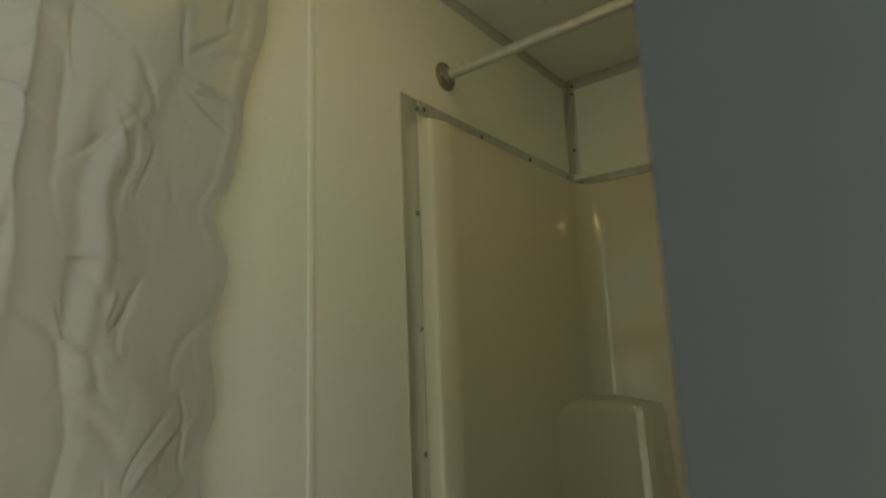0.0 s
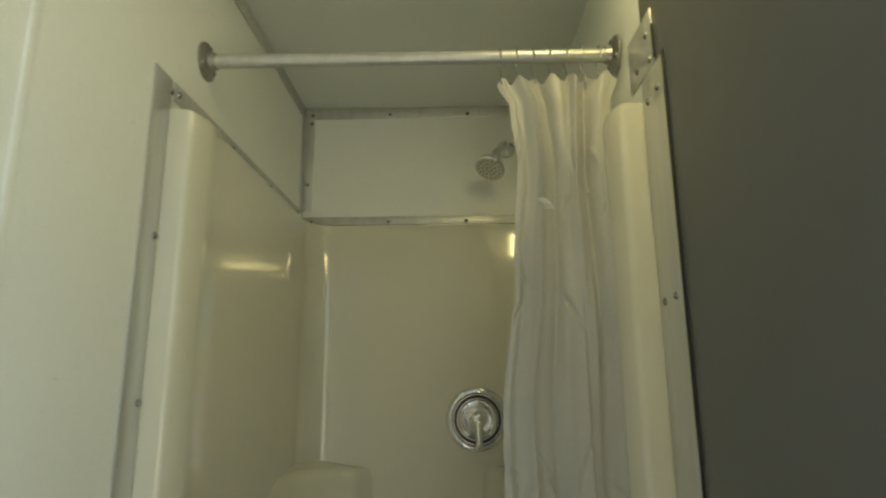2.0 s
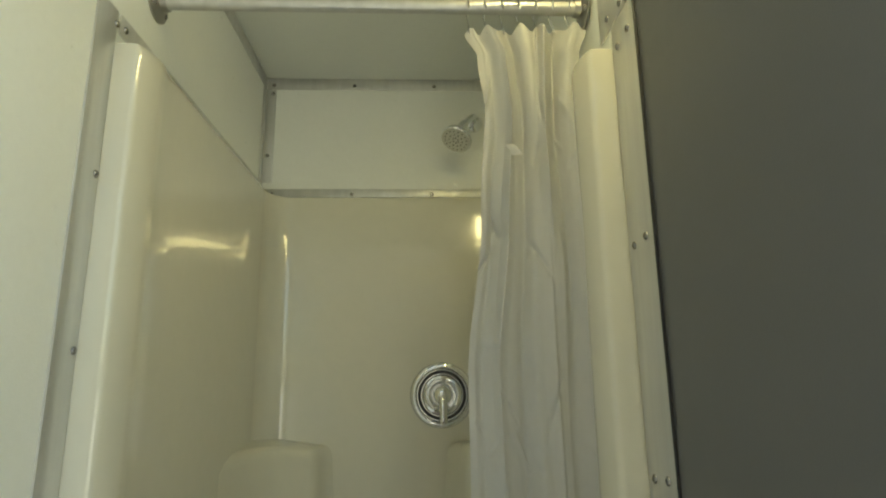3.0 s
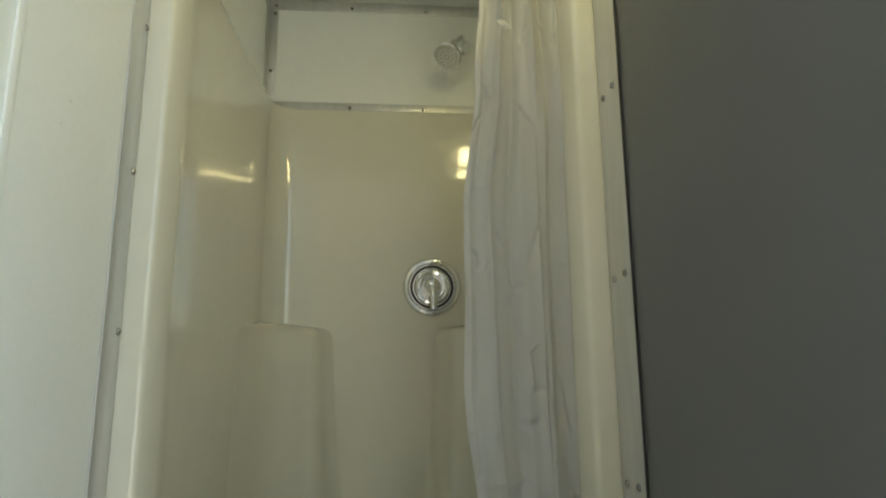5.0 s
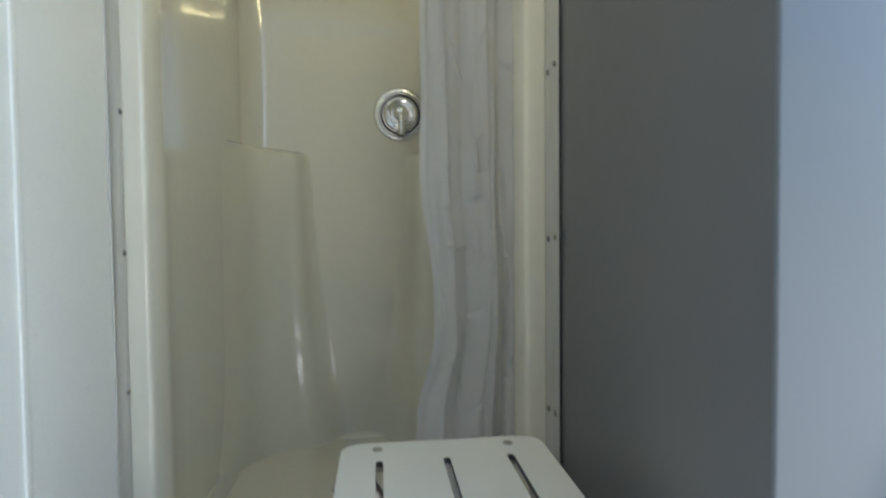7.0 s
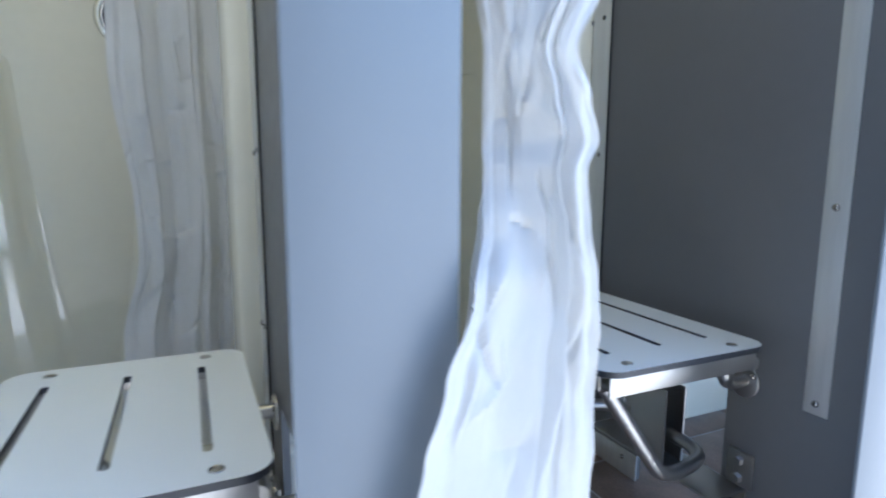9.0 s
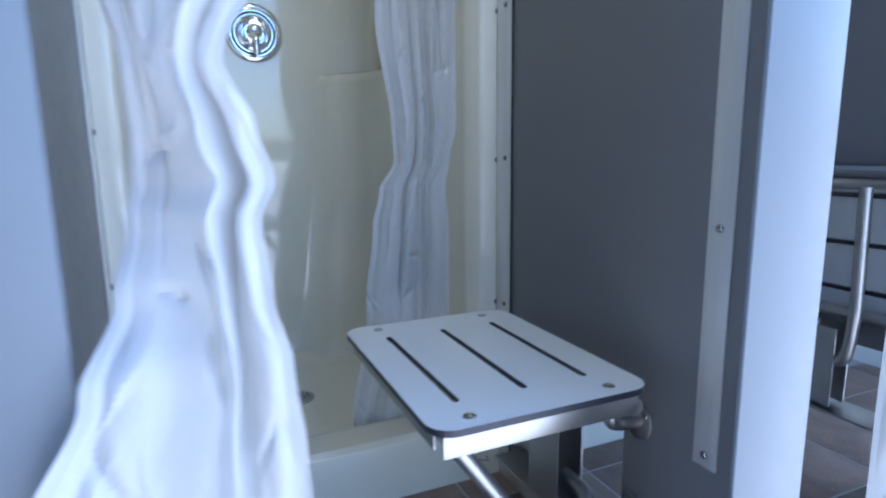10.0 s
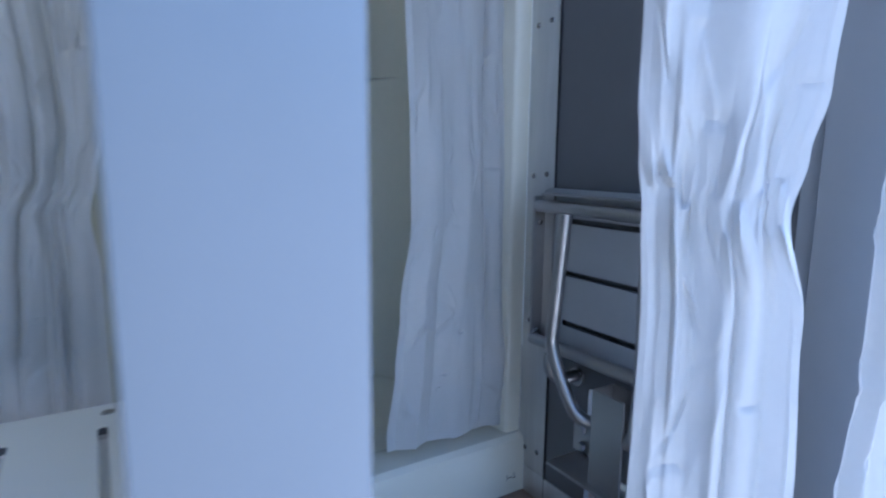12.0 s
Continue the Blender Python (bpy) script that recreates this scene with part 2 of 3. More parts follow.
def partition(face, post, index):
    """Grey panel with a cut-out low down, its end post and its metal strips. face: the side that carries the seat."""
    root = thing("partition_%d" % index, "grey laminate stall partition with a pale painted end post", "partition", "stall partitions", "structure")
    f, b = face, face + THICK
    y0, y1, y2, ys = YF + 0.006, -0.42, -0.20, YB - 0.001
    bm = box(f, b, y0, y1, FL, CE - 0.001)
    box(f, b, y1, y2, 0.345, CE - 0.001, 0, bm)
    box(f, b, y2, 0.0, FL, CE - 0.001, 0, bm)
    bmesh.ops.remove_doubles(bm, verts=bm.verts, dist=0.0001)
    link("panel", bm, GREY, root, "dark grey laminate panel", smooth=False)
    part("upper_panel", box(f, b, 0.001, ys, 1.70, CE - 0.001), WHITE, root, "white panel above the surround")
    part("end_post", box(post[0], post[1], YF, YF + 0.006, FL, CE - 0.001, 0.002), POST, root, "pale painted steel end post")
    for side, x0, x1, n in ((-1, f - 0.003, f - 0.0002, -1), (1, b + 0.0002, b + 0.003, 1)):
        plain = index == 3 and side < 0
        if index == 1 and side < 0:
            continue
        strip = part("front_angle", box(x0, x1, -0.600, -0.561, 0.350, CE - 0.05, 0.0008), JAMB if plain else ALU, root, "painted angle" if plain else "brushed aluminium angle")
        for z in () if plain else (0.368, 0.681, 0.995, 1.31, 1.625):
            screw((x0 if side < 0 else x1, -0.58, z), (side, 0, 0), strip)
    if index == 3:
        part("jamb", box(f - 0.020, f - 0.0034, -0.6935, -0.590, FL, CE - 0.001, 0.003), JAMB, root, "pale blue-grey painted jamb")
    # shower-side strip with paired screws, and the plate beside the rod
    dy = 0.026 if index == 2 else 0.0
    trim = part("surround_strip", box(f - 0.003, f - 0.0003, -0.078 + dy, 0.008, FL, 1.735, 0.0008), ALU, root, "flat aluminium strip")
    plate_up = part("upper_plate", box(f - 0.003, f - 0.0003, -0.050 + dy, 0.060, 1.737, 1.83, 0.0008), ALU, root, "small aluminium plate")
    part("slot", box(f - 0.0036, f - 0.0004, -0.054 + dy, -0.0505 + dy, 1.745, 1.80), RUBBER, root)
    for z in (0.137, 0.442, 0.763, 1.072, 1.38, 1.69):
        for y in (-0.014 + dy, -0.055 + dy):
            screw((f - 0.003, y, z + (0.004 if y < -0.03 + dy else 0)), (-1, 0, 0), trim)
    for y, z in ((-0.028, 1.795), (-0.035, 1.75), (0.02, 1.76)):
        screw((f - 0.003, y, z), (-1, 0, 0), plate_up)
    part("edge_bead", box(f - 0.004, f - 0.0005, -0.083 + dy, -0.079 + dy, FL, 1.74, 0.001), RUBBER, root)
    trim = part("surround_strip", box(b + 0.0003, b + 0.003, -0.042, 0.012, FL, 1.755, 0.0008), ALU, root, "flat aluminium strip")
    for z in (0.30, 0.56, 0.82, 1.07, 1.33, 1.58):
        screw((b + 0.003, -0.003, z), (1, 0, 0), trim)
    kick = part("kick_strip", box(f - 0.004, f - 0.0004, -0.205, 0.0, FL, FL + 0.06, 0.001), ALU, root, "aluminium kick strip")
    screw((f - 0.004, -0.16, FL + 0.04), (-1, 0, 0), kick)
    return root


for i, (face, post) in enumerate(zip(FACES, POSTS)):
    partition(face, post, i + 1)


def edging():
    """Aluminium strips of the first stall's upper walls."""
    root = thing("trim", "aluminium strips with screws along the wall joints", "trim", kind="structure")
    x1 = FACES[0] - 0.001
    t = part("front_strip", box(XL + 0.0003, XL + 0.0035, -0.041, 0.011, FL, 1.755, 0.0008), ALU, root, "brushed aluminium strip")
    for z in (0.5, 0.747, 0.994, 1.243, 1.490, 1.733):
        screw((XL + 0.0035, 0.010 if z > 1.7 else 0.003, z), (1, 0, 0), t)
    screw((XL + 0.0035, 0.035, 1.738), (1, 0, 0), t)
    t = part("side_strip", box(XL + 0.0003, XL + 0.0033, 0.019, YB - 0.002, 1.722, 1.756, 0.0008), ALU, root, "brushed aluminium strip")
    for y in (0.27, 0.52, 0.77):
        screw((XL + 0.0033, y, 1.738), (1, 0, 0), t)
    part("joint_gap", box(XL + 0.0003, XL + 0.0040, 0.075, YB - 0.004, 1.7195, 1.7217), RUBBER, root, "dark joint under the strip")
    t = part("ceiling_strip", box(XL + 0.0003, XL + 0.0033, 0.0, YB - 0.002, CE - 0.037, CE - 0.001, 0.0008), ALU, root, "brushed aluminium angle")
    t = part("corner_strip", box(XL + 0.004, XL + 0.032, YB - 0.0033, YB - 0.0003, 1.758, CE - 0.039, 0.0008), ALU, root, "brushed aluminium angle")
    screw((XL + 0.015, YB - 0.0033, 1.841), (0, -1, 0), t)
    screw((XL + 0.022, YB - 0.0033, 2.04), (0, -1, 0), t)
    part("corner_strip", box(XL + 0.0003, XL + 0.0033, YB - 0.03, YB - 0.004, 1.758, CE - 0.039, 0.0008), ALU, root)
    for k in range(3):
        xa = XL + 0.004 if k == 0 else FACES[k - 1] + THICK + 0.002
        xb = FACES[k] - 0.002
        t = part("top_strip", box(xa, xb, YB - 0.0033, YB - 0.0003, CE - 0.037, CE - 0.001, 0.0008), ALU, root, "brushed aluminium angle")
        u = part("back_strip", box(xa, xb, YB - 0.0036, YB - 0.0003, 1.706, 1.738, 0.0008), ALU, root, "brushed aluminium strip")
        part("joint_gap", box(xa, xb, YB - 0.0040, YB - 0.0003, 1.7035, 1.7057), RUBBER, root, "dark joint under the strip")
        for q in range(3):
            screw((xa + 0.020 + 0.2425 * q, YB - 0.0033, CE - 0.024), (0, -1, 0), t)
            screw((xa + 0.029 + 0.233 * q, YB - 0.0036, 1.722), (0, -1, 0), u)
    return root


edging()


# ---- shower surrounds ----
def flare(z):
    """How far the corner ledges spread towards the foot."""
    return 0.12 * max(0.0, 1 - z / 0.98) ** 1.5


def surround(x0, x1):
    """One-piece cream surround: columns, walls with round corners, corner ledges, pan with threshold and drain."""
    root = thing("shower_stall", "glossy cream one-piece fibreglass shower surround with corner ledges", "shower stall", "shower surrounds", at=((x0 + x1) / 2, 0, FL))
    h = (x1 - x0) / 2
    yb = YB - 0.022
    half = [(-h - 0.003, 0.012), (-h + 0.012, 0.0118), (-h + 0.028, 0.012), (-h + 0.034, 0.014), (-h + 0.038, 0.020), (-h + 0.047, 0.058), (-h + 0.047, 0.070), (-h + 0.045, 0.088), (-h + 0.041, 0.12), (-h + 0.038, 0.18), (-h + 0.036, 0.26)]
    r = 0.075
    for k in range(9):
        a = radians(90 * k / 8)
        half.append((-h + 0.036 + r - r * math.cos(a), yb - r + r * math.sin(a)))
    line = half + [(-x, y) for x, y in half[::-1]]
    zt = 1.712 - FL
    bm = bmesh.new()
    levels = [0.075, 0.3, 0.6, 0.95, 1.25, zt - 0.02, zt - 0.006, zt]
    rows = []
    for z in levels:
        grow = 0.0 if z < zt - 0.01 else (0.003 if z < zt else 0.012)
        row = []
        for x, y in line:
            zz = z - (0.010 if y < 0.1 and z > 1.4 else 0.0)
            row.append(bm.verts.new((x + (grow if x > 0 else -grow) * ((1 if y > 0.1 else 0.2) if abs(x) < h - 0.02 else 0), y + (grow if y > 0.1 else 0), zz)))
        rows.append(row)
    for a, b in zip(rows, rows[1:]):
        for k in range(len(line) - 1):
            bm.faces.new((a[k], a[k + 1], b[k + 1], b[k]))
    top = rows[-1]
    outer = [bm.verts.new((-h - 0.002 if v.co.x < 0 else h + 0.002, max(v.co.y, 0.0) if abs(v.co.x) > h - 0.1 else YB - 0.002, v.co.z)) for v in top]
    for k in range(len(top) - 1):
        try:
            bm.faces.new((top[k], top[k + 1], outer[k + 1], outer[k]))
        except ValueError:
            pass
    part("surround_wall", bm, GELCOAT, root)
    # corner ledges
    for sgn in (-1, 1):
        bm = bmesh.new()
        pl = smooth_line([(-h + 0.030, 0.42, 0), (-h + 0.040, 0.56, 0), (-h + 0.075, yb - 0.10, 0), (-h + 0.155, yb - 0.052, 0), (-h + 0.19, yb - 0.045, 0), (-h + 0.212, yb - 0.012, 0), (-h + 0.23, yb - 0.002, 0)], 2)
        ring = []
        for z, inset in ((0.06, -0.03), (0.11, -0.018), (0.16, -0.008), (0.24, -0.003), (0.35, 0.0), (0.5, 0.0), (0.65, 0.0), (0.8, 0.0), (1.012 - 0.034, 0.0), (1.012 - 0.014, 0.005), (1.012 - 0.004, 0.013), (1.012, 0.024)):
            ring.append([bm.verts.new((sgn * (p.x - inset * (0.7 if p.y < yb - 0.02 else 1) + flare(z) * (n / (len(pl) - 1)) ** 2), p.y + inset * 0.7 * (0 if p.y > yb - 0.02 else 1), z + 0.012 * (p.x + h) / 0.2 * (-1 if z > 0.9 else 0))) for n, p in enumerate(pl)])
        for a, b in zip(ring, ring[1:]):
            for k in range(len(pl) - 1):
                bm.faces.new((a[k], a[k + 1], b[k + 1], b[k]))
        corner = bm.verts.new((sgn * (-h + 0.044), yb + 0.002, 1.022))
        for k in range(len(pl) - 1):
            bm.faces.new((ring[-1][k], ring[-1][k + 1], corner))
        part("corner_ledge", bm, GELCOAT, root)
    # pan: threshold profile, coved floor
    bm = bmesh.new()
    prof = [(-0.012, 0.0), (-0.012, 0.105), (-0.008, 0.128), (0.004, 0.138), (0.075, 0.140), (0.090, 0.136), (0.100, 0.122), (0.116, 0.096), (0.14, 0.084), (0.2, 0.080), (0.42, 0.072), (0.66, 0.075), (0.74, 0.078), (0.78, 0.084), (yb, 0.100)]
    xs = [-h, -h + 0.044, -h + 0.06, -h + 0.10, -0.2, 0, 0.2, h - 0.10, h - 0.06, h - 0.044, h]
    up = [0.06, 0.06, 0.022, 0.004, 0, -0.004, 0, 0.004, 0.022, 0.06, 0.06]
    grid = [[bm.verts.new((x, y, z + (u if 0.1 < y else 0))) for x, u in zip(xs, up)] for y, z in prof]
    for a, b in zip(grid, grid[1:]):
        for k in range(len(xs) - 1):
            bm.faces.new((a[k], a[k + 1], b[k + 1], b[k]))
    part("pan", bm, GELCOAT, root, "cream shower pan with a raised threshold")
    drain = part("drain", lathe([(0.0, 0.0045), (0.04, 0.0045), (0.048, 0.003), (0.05, 0.0), (0.05, -0.01)], Matrix.Translation((-0.018, 0.452, 0.071)), 28), STEEL, root, "round stainless drain grate")
    bm = bmesh.new()
    for i in range(-3, 4):
        for j in range(-3, 4):
            if i * i + j * j < 11:
                lathe([(0.0, 0.0004), (0.0032, 0.0004), (0.0034, 0.0)], Matrix.Translation((0.0105 * i - 0.018, 0.452 + 0.0105 * j, 0.0756)), 8, bm)
    part("grate_holes", bm, RUBBER, drain)
    return root


EDGES = [(XL, FACES[0]), (FACES[0] + THICK, FACES[1]), (FACES[1] + THICK, FACES[2])]
for x0, x1 in EDGES:
    surround(x0 + 0.004, x1 - 0.004)


def valve(x, z):
    root = thing("shower_valve", "round chrome shower valve with a lever handle", "shower valve", "shower valves", at=(x, YB - 0.0225, z))
    out = Matrix.Rotation(radians(90), 4, "X")
    part("escutcheon", lathe([(0.0, 0.013), (0.034, 0.013), (0.038, 0.0145), (0.045, 0.0175), (0.051, 0.0155), (0.0535, 0.0105), (0.054, 0.004), (0.068, 0.004), (0.0695, 0.009), (0.074, 0.0125), (0.080, 0.012), (0.085, 0.008), (0.0868, 0.003), (0.0868, 0.0)], out, 56), CHROME, root)
    part("dark_ring", lathe([(0.0570, 0.0042), (0.0575, 0.0058), (0.0645, 0.0058), (0.0650, 0.0042)], out, 48), RUBBER, root, "dark ring")
    part("dome", lathe([(0.0, 0.046), (0.010, 0.0455), (0.019, 0.042), (0.0245, 0.034), (0.026, 0.022), (0.0265, 0.0135)], out, 32), CHROME, root)
    bm = bmesh.new()
    rows = []
    for k in range(9):
        q = k / 8
        w, d = 0.0115 - 0.003 * q + 0.004 * max(0, q - 0.7), 0.009 - 0.003 * q
        c = Vector((0.002 * q, -0.044 - 0.016 * math.sin(q * 2.4), -0.070 * q))
        rows.append([bm.verts.new(c + Vector((w * math.cos(a), d * math.sin(a), 0))) for a in [2 * math.pi * i / 12 for i in range(12)]])
    for a, b in zip(rows, rows[1:]):
        for i in range(12):
            bm.faces.new((a[i], a[(i + 1) % 12], b[(i + 1) % 12], b[i]))
    bm.faces.new(rows[0])
    bm.faces.new(rows[-1][::-1])
    part("lever", bm, CHROME, root)


valve(-0.278, 1.151)
valve(0.328, 1.143)
valve(1.09, 1.143)


def shower_head(x):
    root = thing("shower_sprayer", "chrome shower head on a bent arm", "shower fixture", "shower heads", at=(x, YB, 1.948))
    out = Matrix.Rotation(radians(90), 4, "X")
    part("flange", lathe([(0.0, 0.016), (0.012, 0.015), (0.026, 0.008), (0.03, 0.0005)], out, 28), CHROME, root)
    part("arm", tube([(0, -0.005, 0), (0, -0.05, 0.002), (-0.012, -0.085, -0.02), (-0.036, -0.105, -0.052)], 0.0095), CHROME, root)
    aim = (Vector((-0.35, -0.42, -0.84))).normalized()
    m = Matrix.Translation((-0.036, -0.105, -0.052)) @ aim.to_track_quat("Z", "Y").to_matrix().to_4x4()
    part("ball_joint", lathe([(0.0, -0.012), (0.012, -0.008), (0.015, 0.004), (0.015, 0.018), (0.011, 0.024), (0.013, 0.032)], m, 20), CHROME, root)
    part("rose", lathe([(0.013, 0.03), (0.022, 0.036), (0.038, 0.052), (0.044, 0.064), (0.044, 0.07), (0.041, 0.073), (0.0, 0.073)], m, 36), CHROME, root)
    bm = bmesh.new()
    for rr, cnt in ((0.008, 6), (0.019, 10), (0.031, 16)):
        for k in range(cnt):
            a = 2 * math.pi * k / cnt
            lathe([(0.0, 0.0758), (0.0014, 0.0752), (0.0017, 0.0728)], m @ Matrix.Translation((rr * math.cos(a), rr * math.sin(a), 0)), 6, bm)
    part("nozzles", bm, RUBBER, root)


shower_head(-0.175)
shower_head(0.44)


# ---- curtain rods and curtains ----
def rod(x0, x1, y, z, name="curtain_rod"):
    root = thing(name, "straight metal curtain rod with round end flanges", "curtain rod", "curtain rods", at=(x0, y, z))
    part("rod_tube", tube([(0.004, 0, 0), (x1 - x0 - 0.004, 0, 0)], 0.0125, 16), ALU, root)
    for x, s_ in ((0.0, 1), (x1 - x0, -1)):
        m = Matrix.Translation((x, 0, 0)) @ Matrix.Rotation(radians(90 * s_), 4, "Y")
        fl = part("flange", lathe([(0.0, 0.020), (0.0155, 0.020), (0.017, 0.010), (0.030, 0.006), (0.036, 0.003), (0.036, 0.0003)], m, 28), STEEL, root, "round steel flange")
        for a in (90, 210, 330):
            screw((x + s_ * 0.006, 0.025 * math.cos(radians(a)), 0.025 * math.sin(radians(a))), (s_, 0, 0), fl)
    return root


for x0, x1 in EDGES:
    rod(x0 + 0.0005, x1 - 0.004, 0.125, 1.853)
for x0, x1 in EDGES:
    rod(x0 + 0.0005, x1 - 0.0005, -0.62, 1.92)


def lerp(rows, z):
    rows = sorted(rows)
    if z <= rows[0][0]:
        return rows[0][1:]
    for a, b in zip(rows, rows[1:]):
        if z <= b[0]:
            q = (z - a[0]) / (b[0] - a[0])
            q = q * q * (3 - 2 * q)
            return [u + (v - u) * q for u, v in zip(a[1:], b[1:])]
    return rows[-1][1:]


def lattice_noise(x, y, seed):
    """Gradient noise over a plane, about -0.7 to 0.7."""
    table = np.random.RandomState(seed).uniform(0, 2 * math.pi, (64, 64))
    i, j = np.floor(x).astype(int), np.floor(y).astype(int)
    fx, fy = x - i, y - j
    sx, sy = fx * fx * fx * (fx * (fx * 6 - 15) + 10), fy * fy * fy * (fy * (fy * 6 - 15) + 10)

    def corner(a, b):
        g = table[(i + a) % 64, (j + b) % 64]
        return np.cos(g) * (fx - a) + np.sin(g) * (fy - b)

    low = corner(0, 0) * (1 - sx) + corner(1, 0) * sx
    high = corner(0, 1) * (1 - sx) + corner(1, 1) * sx
    return low * (1 - sy) + high * sy


def facet_noise(x, y, seed):
    """Flat triangles between random heights, about -1 to 1."""
    table = np.random.RandomState(seed).uniform(-1, 1, (64, 64))
    x, y = x + 0.35 * lattice_noise(y * 0.9, x * 0.9, seed + 1), y + 0.45 * lattice_noise(x * 0.8, y * 0.8, seed + 2)
    x = x + 0.4 * y
    i, j = np.floor(x).astype(int), np.floor(y).astype(int)
    fx, fy = x - i, y - j
    a, c = table[i % 64, j % 64], table[(i + 1) % 64, (j + 1) % 64]
    return np.where(fx >= fy, a * (1 - fx) + table[(i + 1) % 64, j % 64] * (fx - fy) + c * fy, a * (1 - fy) + table[i % 64, (j + 1) % 64] * (fy - fx) + c * fx)


def curtain(label, edge, folds, depth, seed, creases=60, nu=170, nv=340, hooks=0, group="shower curtains", top_wave=0.0, crumple=0.004, gather=None, puckers=0.012,
            low_crumple=1.0, full=2.2):
    """Cloth gathered into folds. edge: rows of height, start x, start y, end x, end y of its middle line."""
    rng = random.Random(seed)
    edge = sorted(edge)
    z0, z1 = edge[0][0], edge[-1][0]
    base = lerp(edge, z0)
    root = thing("shower_curtain", label, "curtain", group, at=((base[0] + base[2]) / 2, (base[1] + base[3]) / 2, z0))
    off = Vector(root.location)
    width = sum(math.hypot(r[3] - r[1], r[4] - r[2]) for r in edge) / len(edge)
    height = z1 - z0
    u, z = np.meshgrid(np.linspace(0, 1, nu + 1), np.linspace(z0, z1, nv + 1))
    line = np.array([lerp(edge, h) for h in z[:, 0]])
    start, along = line[:, None, 0:2], line[:, None, 2:4] - line[:, None, 0:2]
    across = np.stack([-along[..., 1], along[..., 0]], -1)
    across = across / np.linalg.norm(across, axis=-1, keepdims=True)
    cloth = u * width * full

    def sheet(step_u, step_z, key):
        return lattice_noise(cloth / step_u + 7.3 * key, z / step_z + 3.1 * key, seed * 17 + key)

    top = np.clip((z - (z1 - 0.40)) / 0.40, 0, 1) ** 1.4

    def pleats(count, key):
        """Flat panels that meet in tight bends, of uneven width and depth, almost upright."""
        cuts = np.cumsum([0.0] + [rng.choice((rng.uniform(0.25, 0.6), rng.uniform(0.8, 1.9))) for _ in range(2 * count)])
        cuts = cuts / cuts[-1]
        amps = np.array([0.35] + [rng.uniform(0.3, 1.3) for _ in range(2 * count - 1)] + [0.35])
        wander = 0.20 / count * lattice_noise(u * 1.2 * count, z * 1.5, seed + key) * np.sin(math.pi * u) * 2.2
        k = np.interp(np.clip(u + wander, 0.05, 0.95), cuts, np.arange(2 * count + 1))
        amp = np.interp(k, np.arange(2 * count + 1), amps)
        return amp * np.arcsin(0.82 * np.sin(math.pi * k)) / 0.96, k

    body, k = pleats(folds, 1)
    other, _ = pleats(folds + 1, 2)
    blend = np.clip(0.5 + 2.2 * lattice_noise(u * 1.5, z * 2.4, seed + 5), 0, 1)
    body = body * (1 - 0.8 * blend) + other * 0.8 * blend
    d = depth * body * (1 + 0.5 * lattice_noise(u * 3, z * 2.2, seed + 6)) * (1 - 0.35 * top)
    if hooks:
        d = d + depth * 0.5 * top * pleats(hooks - 2, 9)[0]
    # packed-cloth facets meeting in sharp lines, stronger in patches
    patch = np.clip(0.55 + 1.5 * lattice_noise(cloth / 0.22, z / 0.2, seed + 30), 0.12, 1.3) * (1 - 0.5 * top)
    patch = patch * (1 + (low_crumple - 1) * np.clip((z0 + 0.75 - z) / 0.4, 0, 1))
    for step_u, step_z, gain, key in ((0.13, 0.20, 1.0, 11), (0.065, 0.08, 0.5, 12), (0.030, 0.036, 0.18, 13)):
        d = d + 1.5 * crumple * gain * patch * facet_noise(cloth / step_u + 7.3 * key, z / step_z + 3.1 * key, seed * 17 + key)
    # single creases: small tents with a sharp ridge
    for _ in range(creases):
        cu, cz = rng.uniform(0.03, 0.97) * width * full, z0 + rng.uniform(0.02, 0.95) * height
        angle = radians(rng.choice((rng.uniform(60, 120), rng.uniform(20, 60), rng.uniform(120, 160), rng.uniform(-10, 10))))
        long, wide = rng.uniform(0.02, 0.07), rng.uniform(0.007, 0.022)
        t = (cloth - cu) * math.cos(angle) + (z - cz) * math.sin(angle)
        n = -(cloth - cu) * math.sin(angle) + (z - cz) * math.cos(angle) + rng.uniform(-3, 3) * t * t
        side = np.where(n > 0, np.clip(1 - n / wide, 0, 1) ** 1.5, np.clip(1 + n / (0.45 * wide), 0, 1))
        d = d + min(1.6 * crumple, 0.0065) * rng.uniform(0.4, 1.0) * rng.choice((1, 1, -1)) * side * np.clip(1 - (t / long) ** 2, 0, 1)
    # wedges that fan out above and below a tied place
    if gather:
        for _ in range(16):
            cu, up = rng.uniform(0.02, 0.98), rng.choice((-1, 1))
            cz, reach = gather + rng.gauss(0, 0.014), rng.uniform(0.07, 0.17)
            q = np.clip(up * (z - cz) / reach, 0, 1)
            lean = rng.uniform(-0.16, 0.16)
            w = 0.035 + 0.13 * q
            d = d + puckers * rng.uniform(0.4, 1.0) * rng.choice((1, 1, -1)) * np.clip(1 - np.abs(u - cu - lean * q) / w, 0, 1) * np.clip(1 - q, 0, 1) * (up * (z - cz) > 0) * np.clip(q * 14, 0, 1)
        d = d * (1 - 0.35 * np.exp(-((z - gather) / 0.02) ** 2))
    # fold lines left from the packing
    for h in np.arange(z0 + 0.12, z1, 0.23):
        d = d + 0.0007 * np.clip(1 - np.abs(z - h) / 0.005, 0, 1) * np.clip(0.2 + 2 * lattice_noise(u * 5, z * 0 + h * 9, seed + 40), 0, 1)
